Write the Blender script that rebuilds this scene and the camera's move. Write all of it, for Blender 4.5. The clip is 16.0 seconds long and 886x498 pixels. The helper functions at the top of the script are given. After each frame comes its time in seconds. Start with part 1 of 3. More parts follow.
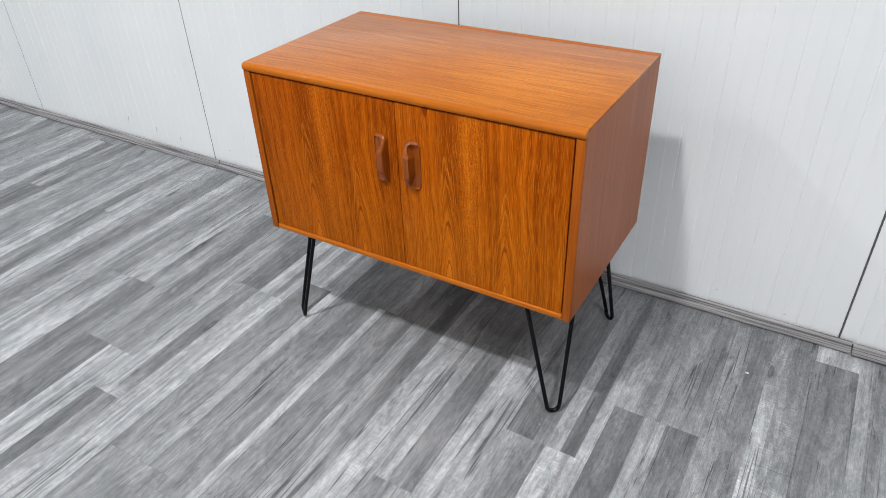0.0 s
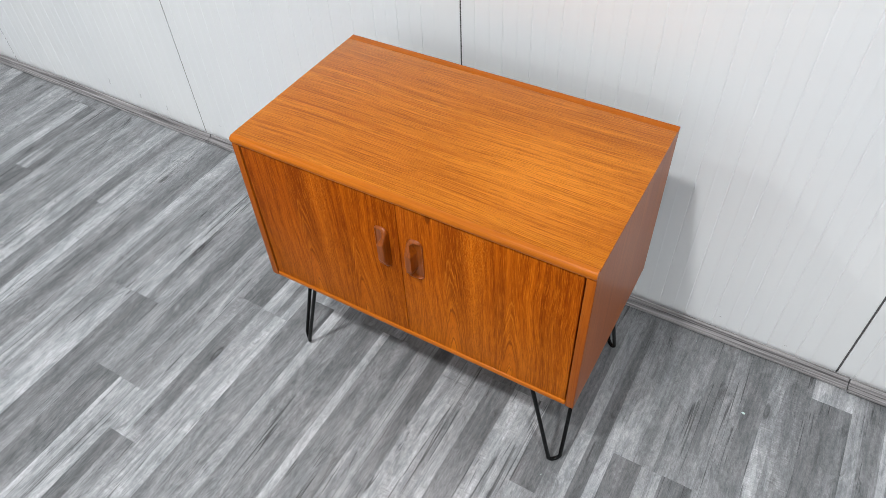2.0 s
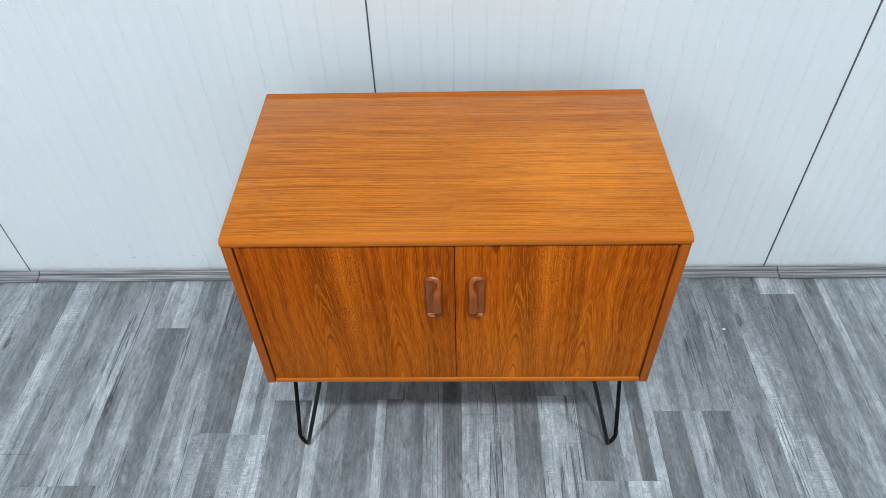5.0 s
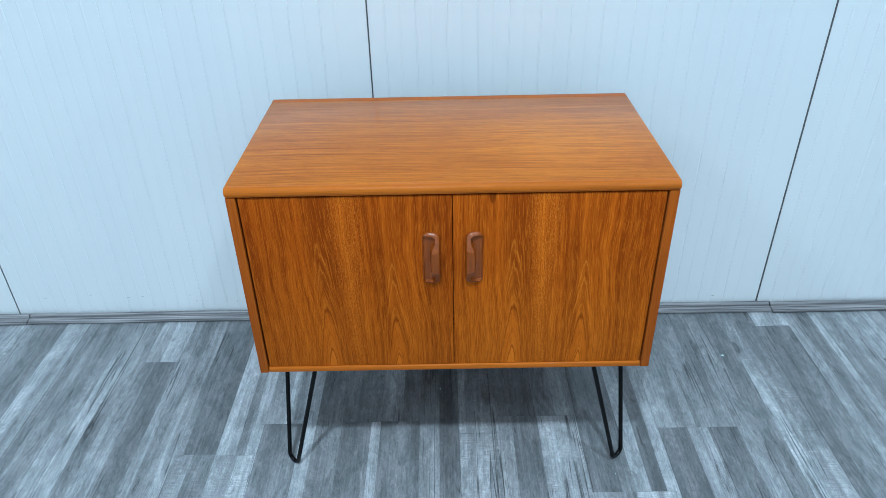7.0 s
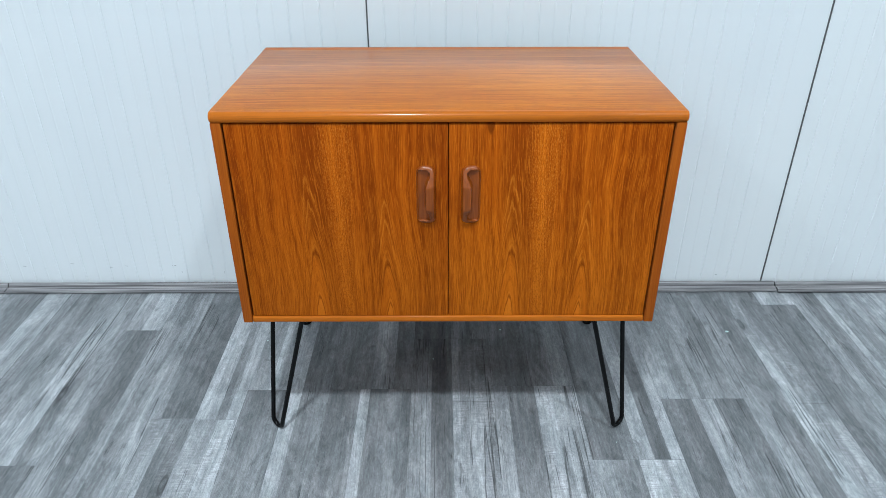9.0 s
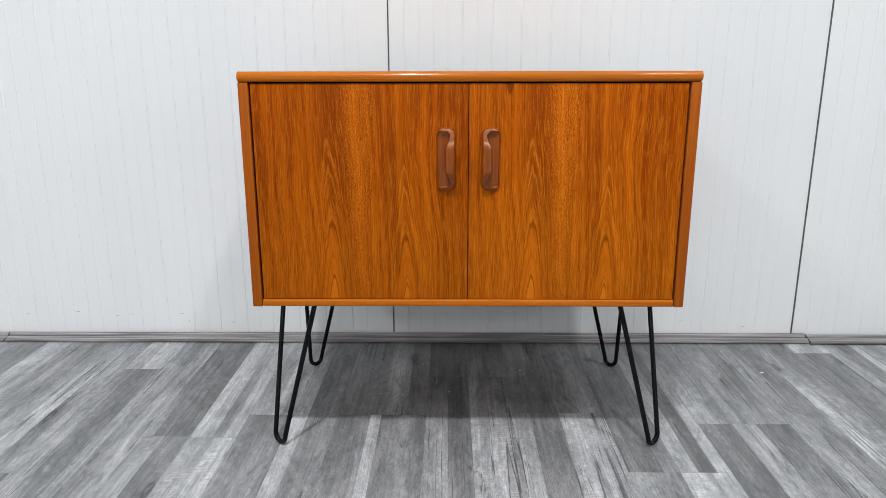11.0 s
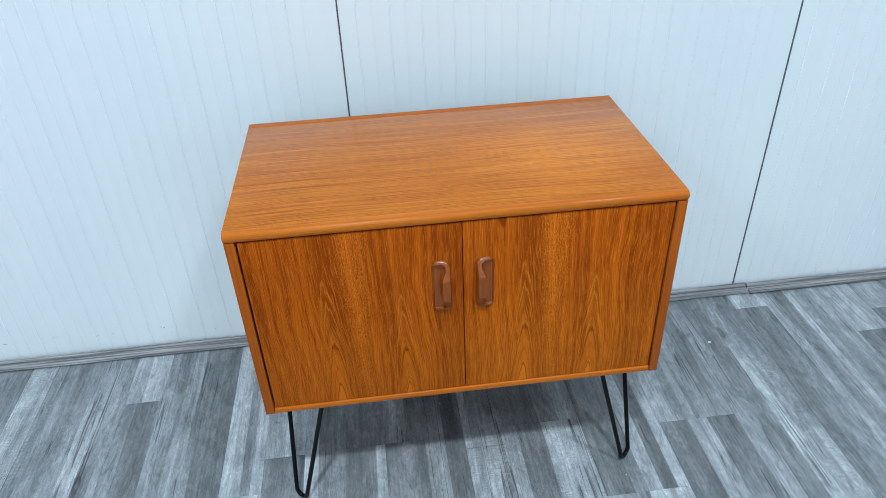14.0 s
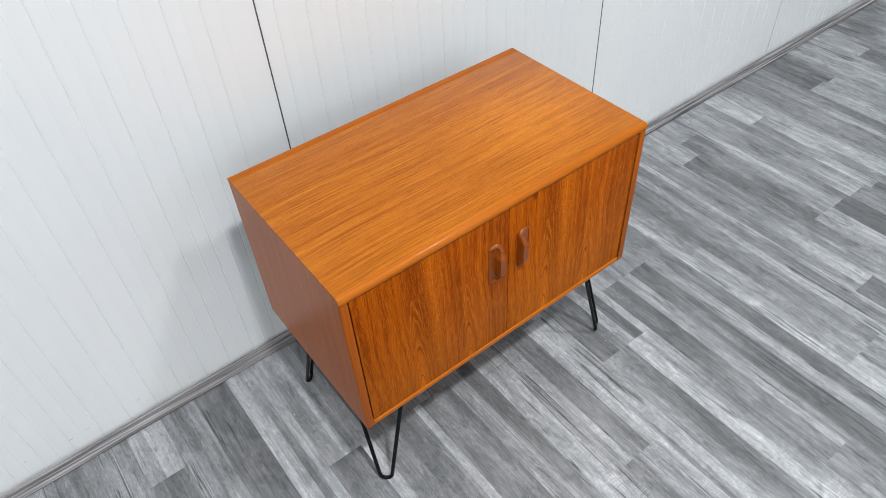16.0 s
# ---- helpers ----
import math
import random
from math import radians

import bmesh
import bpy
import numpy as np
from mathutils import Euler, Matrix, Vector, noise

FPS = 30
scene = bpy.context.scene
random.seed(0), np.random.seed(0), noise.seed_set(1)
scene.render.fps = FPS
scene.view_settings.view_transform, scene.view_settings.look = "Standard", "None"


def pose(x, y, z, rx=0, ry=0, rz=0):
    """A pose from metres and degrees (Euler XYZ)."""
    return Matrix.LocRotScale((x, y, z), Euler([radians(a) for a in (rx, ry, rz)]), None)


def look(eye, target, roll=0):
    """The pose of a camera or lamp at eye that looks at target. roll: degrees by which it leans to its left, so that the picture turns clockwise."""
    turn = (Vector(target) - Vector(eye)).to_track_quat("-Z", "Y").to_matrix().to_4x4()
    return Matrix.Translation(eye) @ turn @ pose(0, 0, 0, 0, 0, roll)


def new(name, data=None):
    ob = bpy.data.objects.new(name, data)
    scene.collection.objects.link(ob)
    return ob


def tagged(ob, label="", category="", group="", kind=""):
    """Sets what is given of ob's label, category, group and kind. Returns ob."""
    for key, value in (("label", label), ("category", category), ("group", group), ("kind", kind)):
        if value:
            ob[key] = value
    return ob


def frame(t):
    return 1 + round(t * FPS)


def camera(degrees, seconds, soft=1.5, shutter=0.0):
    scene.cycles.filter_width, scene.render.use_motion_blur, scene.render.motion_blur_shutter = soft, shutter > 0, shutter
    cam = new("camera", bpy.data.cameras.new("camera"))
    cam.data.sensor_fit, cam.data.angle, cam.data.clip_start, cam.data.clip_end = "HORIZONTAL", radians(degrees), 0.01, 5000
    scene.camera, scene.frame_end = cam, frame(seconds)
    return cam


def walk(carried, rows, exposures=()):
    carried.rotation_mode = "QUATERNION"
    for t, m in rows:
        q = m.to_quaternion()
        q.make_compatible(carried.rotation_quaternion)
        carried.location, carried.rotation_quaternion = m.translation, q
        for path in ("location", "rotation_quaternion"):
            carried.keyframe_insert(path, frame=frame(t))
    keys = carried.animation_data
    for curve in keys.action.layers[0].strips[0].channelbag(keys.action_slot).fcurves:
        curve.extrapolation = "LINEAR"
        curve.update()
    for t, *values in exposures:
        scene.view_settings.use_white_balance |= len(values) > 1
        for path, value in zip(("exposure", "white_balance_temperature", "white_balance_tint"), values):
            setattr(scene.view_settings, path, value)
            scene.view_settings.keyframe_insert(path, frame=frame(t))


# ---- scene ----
cam = camera(64.8, 16.0, soft=0.5)
PATH = [
    (0, (0.778, 1.776, 1.263), (-0.091, 3.186, 0.143), -2.1),
    (0.5, (0.756, 1.834, 1.468), (-0.026, 3.089, 0.122), -2.3),
    (1, (0.698, 1.925, 1.62), (-0.043, 3.133, 0.209), -2.0),
    (1.5, (0.61, 2.027, 1.642), (-0.123, 3.223, 0.216), -2.8),
    (2, (0.599, 2.09, 1.635), (-0.133, 3.244, 0.175), -3.2),
    (2.5, (0.606, 2.098, 1.633), (-0.138, 3.246, 0.175), -2.8),
    (3, (0.603, 2.098, 1.629), (-0.14, 3.258, 0.179), -2.5),
    (3.5, (0.533, 2.108, 1.614), (-0.152, 3.296, 0.158), -1.8),
    (3.7, (0.41, 2.106, 1.598), (-0.099, 3.389, 0.151), -1.2),
    (5.8, (-0.018, 1.933, 1.576), (-0.016, 3.365, 0.18), -1.0),
    (6, (-0.02, 1.912, 1.561), (-0.008, 3.376, 0.199), -0.6),
    (6.5, (-0.023, 1.807, 1.406), (-0.025, 3.431, 0.239), 0.1),
    (7, (-0.012, 1.752, 1.31), (-0.022, 3.444, 0.244), -1.2),
    (7.5, (-0.008, 1.735, 1.262), (-0.018, 3.427, 0.194), -0.7),
    (8, (-0.01, 1.731, 1.24), (-0.002, 3.414, 0.16), -0.2),
    (8.2, (-0.013, 1.737, 1.239), (0.002, 3.416, 0.152), -0.1),
    (10.3, (-0.008, 1.647, 0.794), (-0.035, 3.545, 0.165), -0.0),
    (10.5, (-0.019, 1.634, 0.761), (-0.035, 3.548, 0.182), -0.3),
    (11, (-0.032, 1.601, 0.743), (-0.054, 3.539, 0.248), -0.1),
    (11.5, (-0.031, 1.593, 0.738), (-0.048, 3.533, 0.254), -0.5),
    (12, (-0.031, 1.592, 0.734), (-0.038, 3.533, 0.251), -0.5),
    (12.5, (-0.028, 1.606, 0.741), (-0.042, 3.543, 0.244), -0.5),
    (13, (-0.03, 1.639, 0.924), (-0.008, 3.51, 0.217), -0.3),
    (13.5, (-0.071, 1.669, 1.273), (0.029, 3.389, 0.258), -1.3),
    (14, (-0.137, 1.841, 1.37), (0.026, 3.487, 0.246), -2.4),
    (14.3, (-0.199, 1.918, 1.384), (0.063, 3.485, 0.168), -1.8),
    (14.5, (-0.296, 1.99, 1.419), (0.123, 3.477, 0.148), -1.9),
    (15, (-0.493, 2.028, 1.525), (0.086, 3.348, 0.139), -4.9),
    (15.5, (-0.593, 2.031, 1.615), (0.081, 3.265, 0.192), -3.3),
    (16, (-0.72, 2.081, 1.678), (0.087, 3.241, 0.263), -4.0),
]
# stops, kelvin and tint of the picture on the way
EXPOSURES = [(0, 0.06, 6500, 10), (1.5, 0.03, 6500, 10), (4.2, 0.0, 6500, 10), (5.6, -0.06, 5380, -1), (6.0, -0.06, 5380, -1), (6.5, -0.10, 5120, -4), (7.0, -0.10, 4990, -5), (7.5, -0.10, 5060, -6),
             (8.0, -0.02, 5240, -2), (8.6, 0.0, 5300, -2), (9.8, 0.05, 6500, 10), (11.5, 0.06, 6500, 10), (12.2, 0.06, 6500, 10), (13.0, 0.13, 6500, 10), (13.66, 0.12, 6500, 10), (13.82, 0.0, 5450, 0), (14.0, -0.03, 5340, -2),
             (14.5, -0.08, 5230, -3), (14.66, -0.06, 5500, 1), (14.88, 0.0, 6250, 8), (16, 0.0, 6400, 9)]
walk(cam, [(t, look(eye, target, roll)) for t, eye, target, roll in PATH], EXPOSURES)

# ---------------------------------------------------------------- light
LAMP_Z = 4.8
world = bpy.data.worlds.new("world")
scene.world = world
world.use_nodes = True
world.node_tree.nodes["Background"].inputs[0].default_value = (0.80, 0.88, 1.0, 1)
world.node_tree.nodes["Background"].inputs[1].default_value = 0.04


def ceiling_lamp(x, y, watts, size):
    """A round high-bay lamp under the ceiling, out of the camera's sight."""
    data = bpy.data.lights.new("high_bay_lamp", "AREA")
    data.shape, data.size, data.energy, data.color = "DISK", size, watts * 0.386, (1.0, 0.995, 0.985)
    ob = new("high_bay_lamp", data)
    ob.matrix_world = pose(x, y, LAMP_Z, 0, 0, 0)
    return ob


for lx, ly, lw, size in ((-0.34, 0.87, 375, 0.30), (1.71, 0.94, 235, 0.34), (-4.3, -0.2, 265, 0.45), (-0.4, -4.2, 130, 1.6), (3.6, -8.0, 470, 2.0), (-4.2, -8.0, 470, 2.0)):
    ceiling_lamp(lx, ly, lw, size)


# ---------------------------------------------------------------- material tools
class Mat:
    """A small wrapper that strings shader nodes together."""

    def __init__(self, name):
        self.m = bpy.data.materials.new(name)
        self.m.use_nodes = True
        self.t = self.m.node_tree
        self.bsdf = self.t.nodes["Principled BSDF"]

    def node(self, kind, **put):
        n = self.t.nodes.new(kind)
        for key, value in put.items():
            n.inputs[key].default_value = value
        return n

    def link(self, a, b):
        self.t.links.new(a, b)

    def val(self, socket, v):
        if isinstance(v, (int, float, tuple)):
            socket.default_value = v
        else:
            self.link(v, socket)

    def math(self, op, a, b=0.0, c=0.0):
        n = self.t.nodes.new("ShaderNodeMath")
        n.operation = op
        for i, v in enumerate((a, b, c)):
            self.val(n.inputs[i], v)
        return n.outputs[0]

    def xyz(self, v):
        n = self.t.nodes.new("ShaderNodeSeparateXYZ")
        self.link(v, n.inputs[0])
        return n.outputs

    def join(self, x, y, z):
        n = self.t.nodes.new("ShaderNodeCombineXYZ")
        for i, v in enumerate((x, y, z)):
            self.val(n.inputs[i], v)
        return n.outputs[0]

    def noise(self, vec, scale=1.0, detail=2.0, rough=0.5, warp=0.0):
        n = self.t.nodes.new("ShaderNodeTexNoise")
        self.link(vec, n.inputs["Vector"])
        n.inputs["Scale"].default_value, n.inputs["Detail"].default_value = scale, detail
        n.inputs["Roughness"].default_value, n.inputs["Distortion"].default_value = rough, warp
        return n.outputs[0]

    def voronoi(self, vec, scale=1.0, feature="F1"):
        n = self.t.nodes.new("ShaderNodeTexVoronoi")
        n.feature = feature
        self.link(vec, n.inputs["Vector"])
        n.inputs["Scale"].default_value = scale
        return n.outputs

    def span(self, v, a, b, lo=0.0, hi=1.0, smooth=True):
        n = self.t.nodes.new("ShaderNodeMapRange")
        n.interpolation_type = "SMOOTHSTEP" if smooth else "LINEAR"
        for i, x in enumerate((v, a, b, lo, hi)):
            self.val(n.inputs[i], x)
        return n.outputs[0]

    def ramp(self, fac, *stops):
        n = self.t.nodes.new("ShaderNodeValToRGB")
        self.link(fac, n.inputs[0])
        e = n.color_ramp.elements
        while len(e) < len(stops):
            e.new(0.5)
        for s, (p, c) in zip(e, stops):
            s.position, s.color = p, (*c, 1)
        return n.outputs[0]

    def mix(self, fac, a, b, mode="MIX"):
        n = self.t.nodes.new("ShaderNodeMix")
        n.data_type, n.blend_type = "RGBA", mode
        self.val(n.inputs[0], fac)
        self.val(n.inputs[6], a if not isinstance(a, tuple) else (*a, 1))
        self.val(n.inputs[7], b if not isinstance(b, tuple) else (*b, 1))
        return n.outputs[2]

    def place(self, kind):
        if kind == "world":
            return self.t.nodes.new("ShaderNodeNewGeometry").outputs["Position"]
        return self.t.nodes.new("ShaderNodeTexCoord").outputs["Object"]

    def info(self):
        return self.t.nodes.new("ShaderNodeObjectInfo").outputs

    def bump(self, height, strength, distance):
        n = self.t.nodes.new("ShaderNodeBump")
        n.inputs["Strength"].default_value, n.inputs["Distance"].default_value = strength, distance
        self.link(height, n.inputs["Height"])
        self.link(n.outputs[0], self.bsdf.inputs["Normal"])

    def done(self, colour, rough, **put):
        self.val(self.bsdf.inputs["Base Color"], colour if not isinstance(colour, tuple) else (*colour, 1))
        self.val(self.bsdf.inputs["Roughness"], rough)
        for key, value in put.items():
            self.bsdf.inputs[key.replace("_", " ")].default_value = value
        return self.m


# ---------------------------------------------------------------- materials
def teak_colour(m, grain, fine, band, much=0.5):
    """Teak from three grain signals between 0 and 1."""
    c = m.ramp(grain, (0.0, (0.235, 0.043, 0.0022)), (0.45, (0.44, 0.101, 0.0040)), (1.0, (0.66, 0.195, 0.010)))
    c = m.mix(m.span(fine, 0.50, 0.58, 0.0, 0.62), c, (0.15, 0.026, 0.0018))
    c = m.mix(m.span(fine, 0.44, 0.36, 0.0, 0.40), c, (0.74, 0.235, 0.013))
    return m.mix(m.span(band, 0.36, 0.66, 0.0, much), c, (0.235, 0.046, 0.003))


def door_veneer():
    """Crown-cut teak, grain upright: two cathedrals with pale hearts on either side of a flecked band. The object colour's alpha slides the figure sideways."""
    m = Mat("teak_door_veneer")
    x, y, z = m.xyz(m.place("object"))
    local, slid = x, m.math("SUBTRACT", 1.0, m.info()["Alpha"])
    x = m.math("ADD", x, slid)
    slow = m.noise(m.join(m.math("MULTIPLY", x, 7), m.math("MULTIPLY", z, 3.2), 3.1), 1, 2)
    xs = m.math("SUBTRACT", m.math("MULTIPLY_ADD", slow, 0.020, x), 0.020)
    side = m.span(xs, -0.001, 0.001)
    dx = m.math("ABSOLUTE", m.math("SUBTRACT", m.math("ABSOLUTE", xs), 0.069))
    d = m.math("MULTIPLY_ADD", m.math("POWER", math.e, m.math("MULTIPLY", z, -3.57)), -0.050, 0.052)
    r = m.math("POWER", m.math("ADD", m.math("POWER", dx, 1.6), m.math("POWER", d, 1.6)), 1 / 1.6)
    r = m.math("MULTIPLY_ADD", side, 0.003, r)
    jag = m.noise(m.join(m.math("MULTIPLY", x, 150), m.math("MULTIPLY", z, 15), side), 1, 4, 0.6)
    rough_r = m.math("ADD", r, m.math("MULTIPLY_ADD", jag, 0.008, -0.004))
    # straight streaks that follow the figure
    bent = m.math("MULTIPLY_ADD", jag, 0.0014, r)
    streak = m.noise(m.join(m.math("MULTIPLY", bent, 520), m.math("MULTIPLY", side, 9.0), m.math("MULTIPLY", z, 11.0)), 1, 3, 0.65)
    lean = m.math("MULTIPLY_ADD", m.math("SUBTRACT", r, dx), 0.70, m.math("MULTIPLY_ADD", slow, 0.034, x))
    upright = m.noise(m.join(m.math("MULTIPLY", lean, 300), 2.0, m.math("MULTIPLY", z, 6.0)), 1, 3, 0.65)
    hair = m.noise(m.join(m.math("MULTIPLY", lean, 700), 5.0, m.math("MULTIPLY", z, 26.0)), 1, 2, 0.6)
    arch = m.span(z, 0.10, 0.34, 1.0, 0.22)
    pores = m.noise(m.join(m.math("MULTIPLY", x, 1500), 0.0, m.math("MULTIPLY", z, 60)), 1, 1, 0.6)
    wide = m.noise(m.join(m.math("MULTIPLY", lean, 80), m.math("MULTIPLY", side, 3.3), m.math("MULTIPLY", z, 0.9)), 1, 2)
    band = m.noise(m.join(m.math("MULTIPLY", x, 17), 7.0, m.math("MULTIPLY", z, 1.5)), 1, 2)
    c = m.ramp(m.span(wide, 0.26, 0.74, 0.0, 1.0, False), (0.0, (0.25, 0.046, 0.0015)), (0.5, (0.41, 0.088, 0.0022)), (1.0, (0.58, 0.144, 0.0042)))
    c = m.mix(m.span(band, 0.48, 0.66, 0.0, 0.60), c, (0.20, 0.038, 0.002))
    c = m.mix(m.span(band, 0.46, 0.30, 0.0, 0.28), c, (0.62, 0.165, 0.005))
    c = m.mix(m.math("MULTIPLY", m.span(m.math("ABSOLUTE", xs), 0.125, 0.175), 0.26), c, (0.24, 0.042, 0.002))
    c = m.mix(m.math("MULTIPLY", m.span(z, 0.30, 0.04), m.span(wide, 0.35, 0.60, 0.28, 0.56)), c, (0.66, 0.190, 0.007))
    # hearts of the cathedrals, outlined
    heart = m.span(rough_r, 0.0205, 0.0230, 1.0, 0.0)
    core = m.span(rough_r, 0.0085, 0.0100, 1.0, 0.0)
    c = m.mix(m.math("MULTIPLY", heart, 0.74), c, (0.62, 0.158, 0.005))
    c = m.mix(m.math("MULTIPLY", core, 0.75), c, (0.80, 0.240, 0.012))
    smooth_heart = m.math("SUBTRACT", 1.0, m.math("MULTIPLY_ADD", core, 0.35, m.math("MULTIPLY", heart, 0.40)))
    c = m.mix(m.math("MULTIPLY", m.span(upright, 0.53, 0.61, 0.0, 0.26), smooth_heart), c, (0.20, 0.036, 0.0016))
    c = m.mix(m.math("MULTIPLY", m.span(upright, 0.46, 0.38, 0.0, 0.32), smooth_heart), c, (0.66, 0.19, 0.009))
    c = m.mix(m.math("MULTIPLY", m.math("MULTIPLY", m.span(streak, 0.53, 0.60, 0.0, 0.44), smooth_heart), arch), c, (0.19, 0.034, 0.0015))
    c = m.mix(m.math("MULTIPLY", m.math("MULTIPLY", m.span(streak, 0.46, 0.38, 0.0, 0.34), smooth_heart), arch), c, (0.72, 0.215, 0.010))
    c = m.mix(m.math("MULTIPLY", m.span(hair, 0.54, 0.61, 0.0, 0.32), smooth_heart), c, (0.13, 0.022, 0.0012))
    c = m.mix(m.math("MULTIPLY", m.span(hair, 0.46, 0.38, 0.0, 0.30), smooth_heart), c, (0.80, 0.25, 0.013))
    c = m.mix(m.span(pores, 0.64, 0.72, 0.0, 0.26), c, (0.12, 0.020, 0.001))
    for at, wide_line, much, tone in ((0.0225, 0.0009, 0.50, (0.15, 0.026, 0.0014)), (0.0096, 0.0010, 0.60, (0.17, 0.030, 0.0015)), (0.0240, 0.0008, 0.30, (0.76, 0.25, 0.015)), (0.0110, 0.0008, 0.35, (0.78, 0.26, 0.015)),
                                      (0.0312, 0.0007, 0.40, (0.80, 0.28, 0.020)), (0.0345, 0.0006, 0.34, (0.80, 0.28, 0.020)), (0.0280, 0.0007, 0.26, (0.18, 0.032, 0.0016))):
        ring = m.span(m.math("ABSOLUTE", m.math("SUBTRACT", m.math("MULTIPLY_ADD", jag, 0.0040, m.math("SUBTRACT", r, 0.0020)), at)), 0.0, wide_line, 1.0, 0.0)
        near = m.span(dx, 0.010, 0.024, 1.0, 0.0)
        c = m.mix(m.math("MULTIPLY", m.math("MULTIPLY", ring, near), much), c, tone)
    # the flecked band, wide above and narrow below
    reach = m.math("MULTIPLY_ADD", z, 0.060, 0.017)
    mid = m.span(m.math("DIVIDE", m.math("ABSOLUTE", m.math("ADD", x, 0.004)), reach), 0.35, 1.25, 1.0, 0.0)
    fleck = m.noise(m.join(m.math("MULTIPLY", x, 640), 0.0, m.math("MULTIPLY", z, 170)), 1, 2, 0.65)
    tall = m.span(z, 0.05, 0.30, 0.35, 1.0)
    c = m.mix(m.math("MULTIPLY", m.span(fleck, 0.54, 0.60), m.math("MULTIPLY", m.math("MULTIPLY", mid, tall), 0.42)), c, (0.72, 0.27, 0.030))
    c = m.mix(m.math("MULTIPLY", m.span(fleck, 0.45, 0.39), m.math("MULTIPLY", mid, 0.42)), c, (0.15, 0.030, 0.002))
    # a small mineral stain at the upper edge of the slid sheet
    sx = m.math("DIVIDE", m.math("ADD", local, 0.1215), m.math("MULTIPLY_ADD", z, 0.06, -0.0172))
    sz = m.math("DIVIDE", m.math("SUBTRACT", z, 0.402), 0.022)
    stain = m.span(m.math("ADD", m.math("MULTIPLY", sx, sx), m.math("MULTIPLY", sz, sz)), 0.5, 1.2, 0.72, 0.0)
    c = m.mix(m.math("MULTIPLY", stain, m.span(slid, 0.005, 0.010)), c, (0.12, 0.024, 0.0014))
    tint = m.mix(1.0, c, m.info()["Color"], "MULTIPLY")
    m.bump(hair, 0.10, 0.0006)
    return m.done(tint, 0.40, Specular_IOR_Level=0.035)


def plain_teak(name, along, scale=1.0, shift=0.0, much=0.5, soft=0.0):
    """Straight-grained teak, the grain along the axis that is given."""
    m = Mat(name)
    p = m.xyz(m.place("world"))
    run = p["xyz".index(along)]
    others = [p[i] for i in range(3) if "xyz"[i] != along]
    across = m.math("ADD", m.math("ADD", others[0], others[1]), shift)
    bend = m.noise(m.join(m.math("MULTIPLY", run, 2.2), m.math("MULTIPLY", across, 3.0), 0.0), 1, 2)
    across = m.math("MULTIPLY_ADD", bend, 0.035, across)
    wide = m.noise(m.join(m.math("MULTIPLY", across, 58 * scale), m.math("MULTIPLY", run, 1.1), 2.0), 1, 2)
    fine = m.noise(m.join(m.math("MULTIPLY", across, 300 * scale), m.math("MULTIPLY", run, 5.0), 0.0), 1, 4, 0.75)
    band = m.noise(m.join(m.math("MULTIPLY", across, 13 * scale), m.math("MULTIPLY", run, 1.7), 9.0), 1, 1)
    c = teak_colour(m, m.span(wide, 0.22, 0.74, soft * 0.6, 1.0 - soft * 0.3), fine, band, much)
    m.bump(fine, 0.10, 0.0006)
    return m, c, p


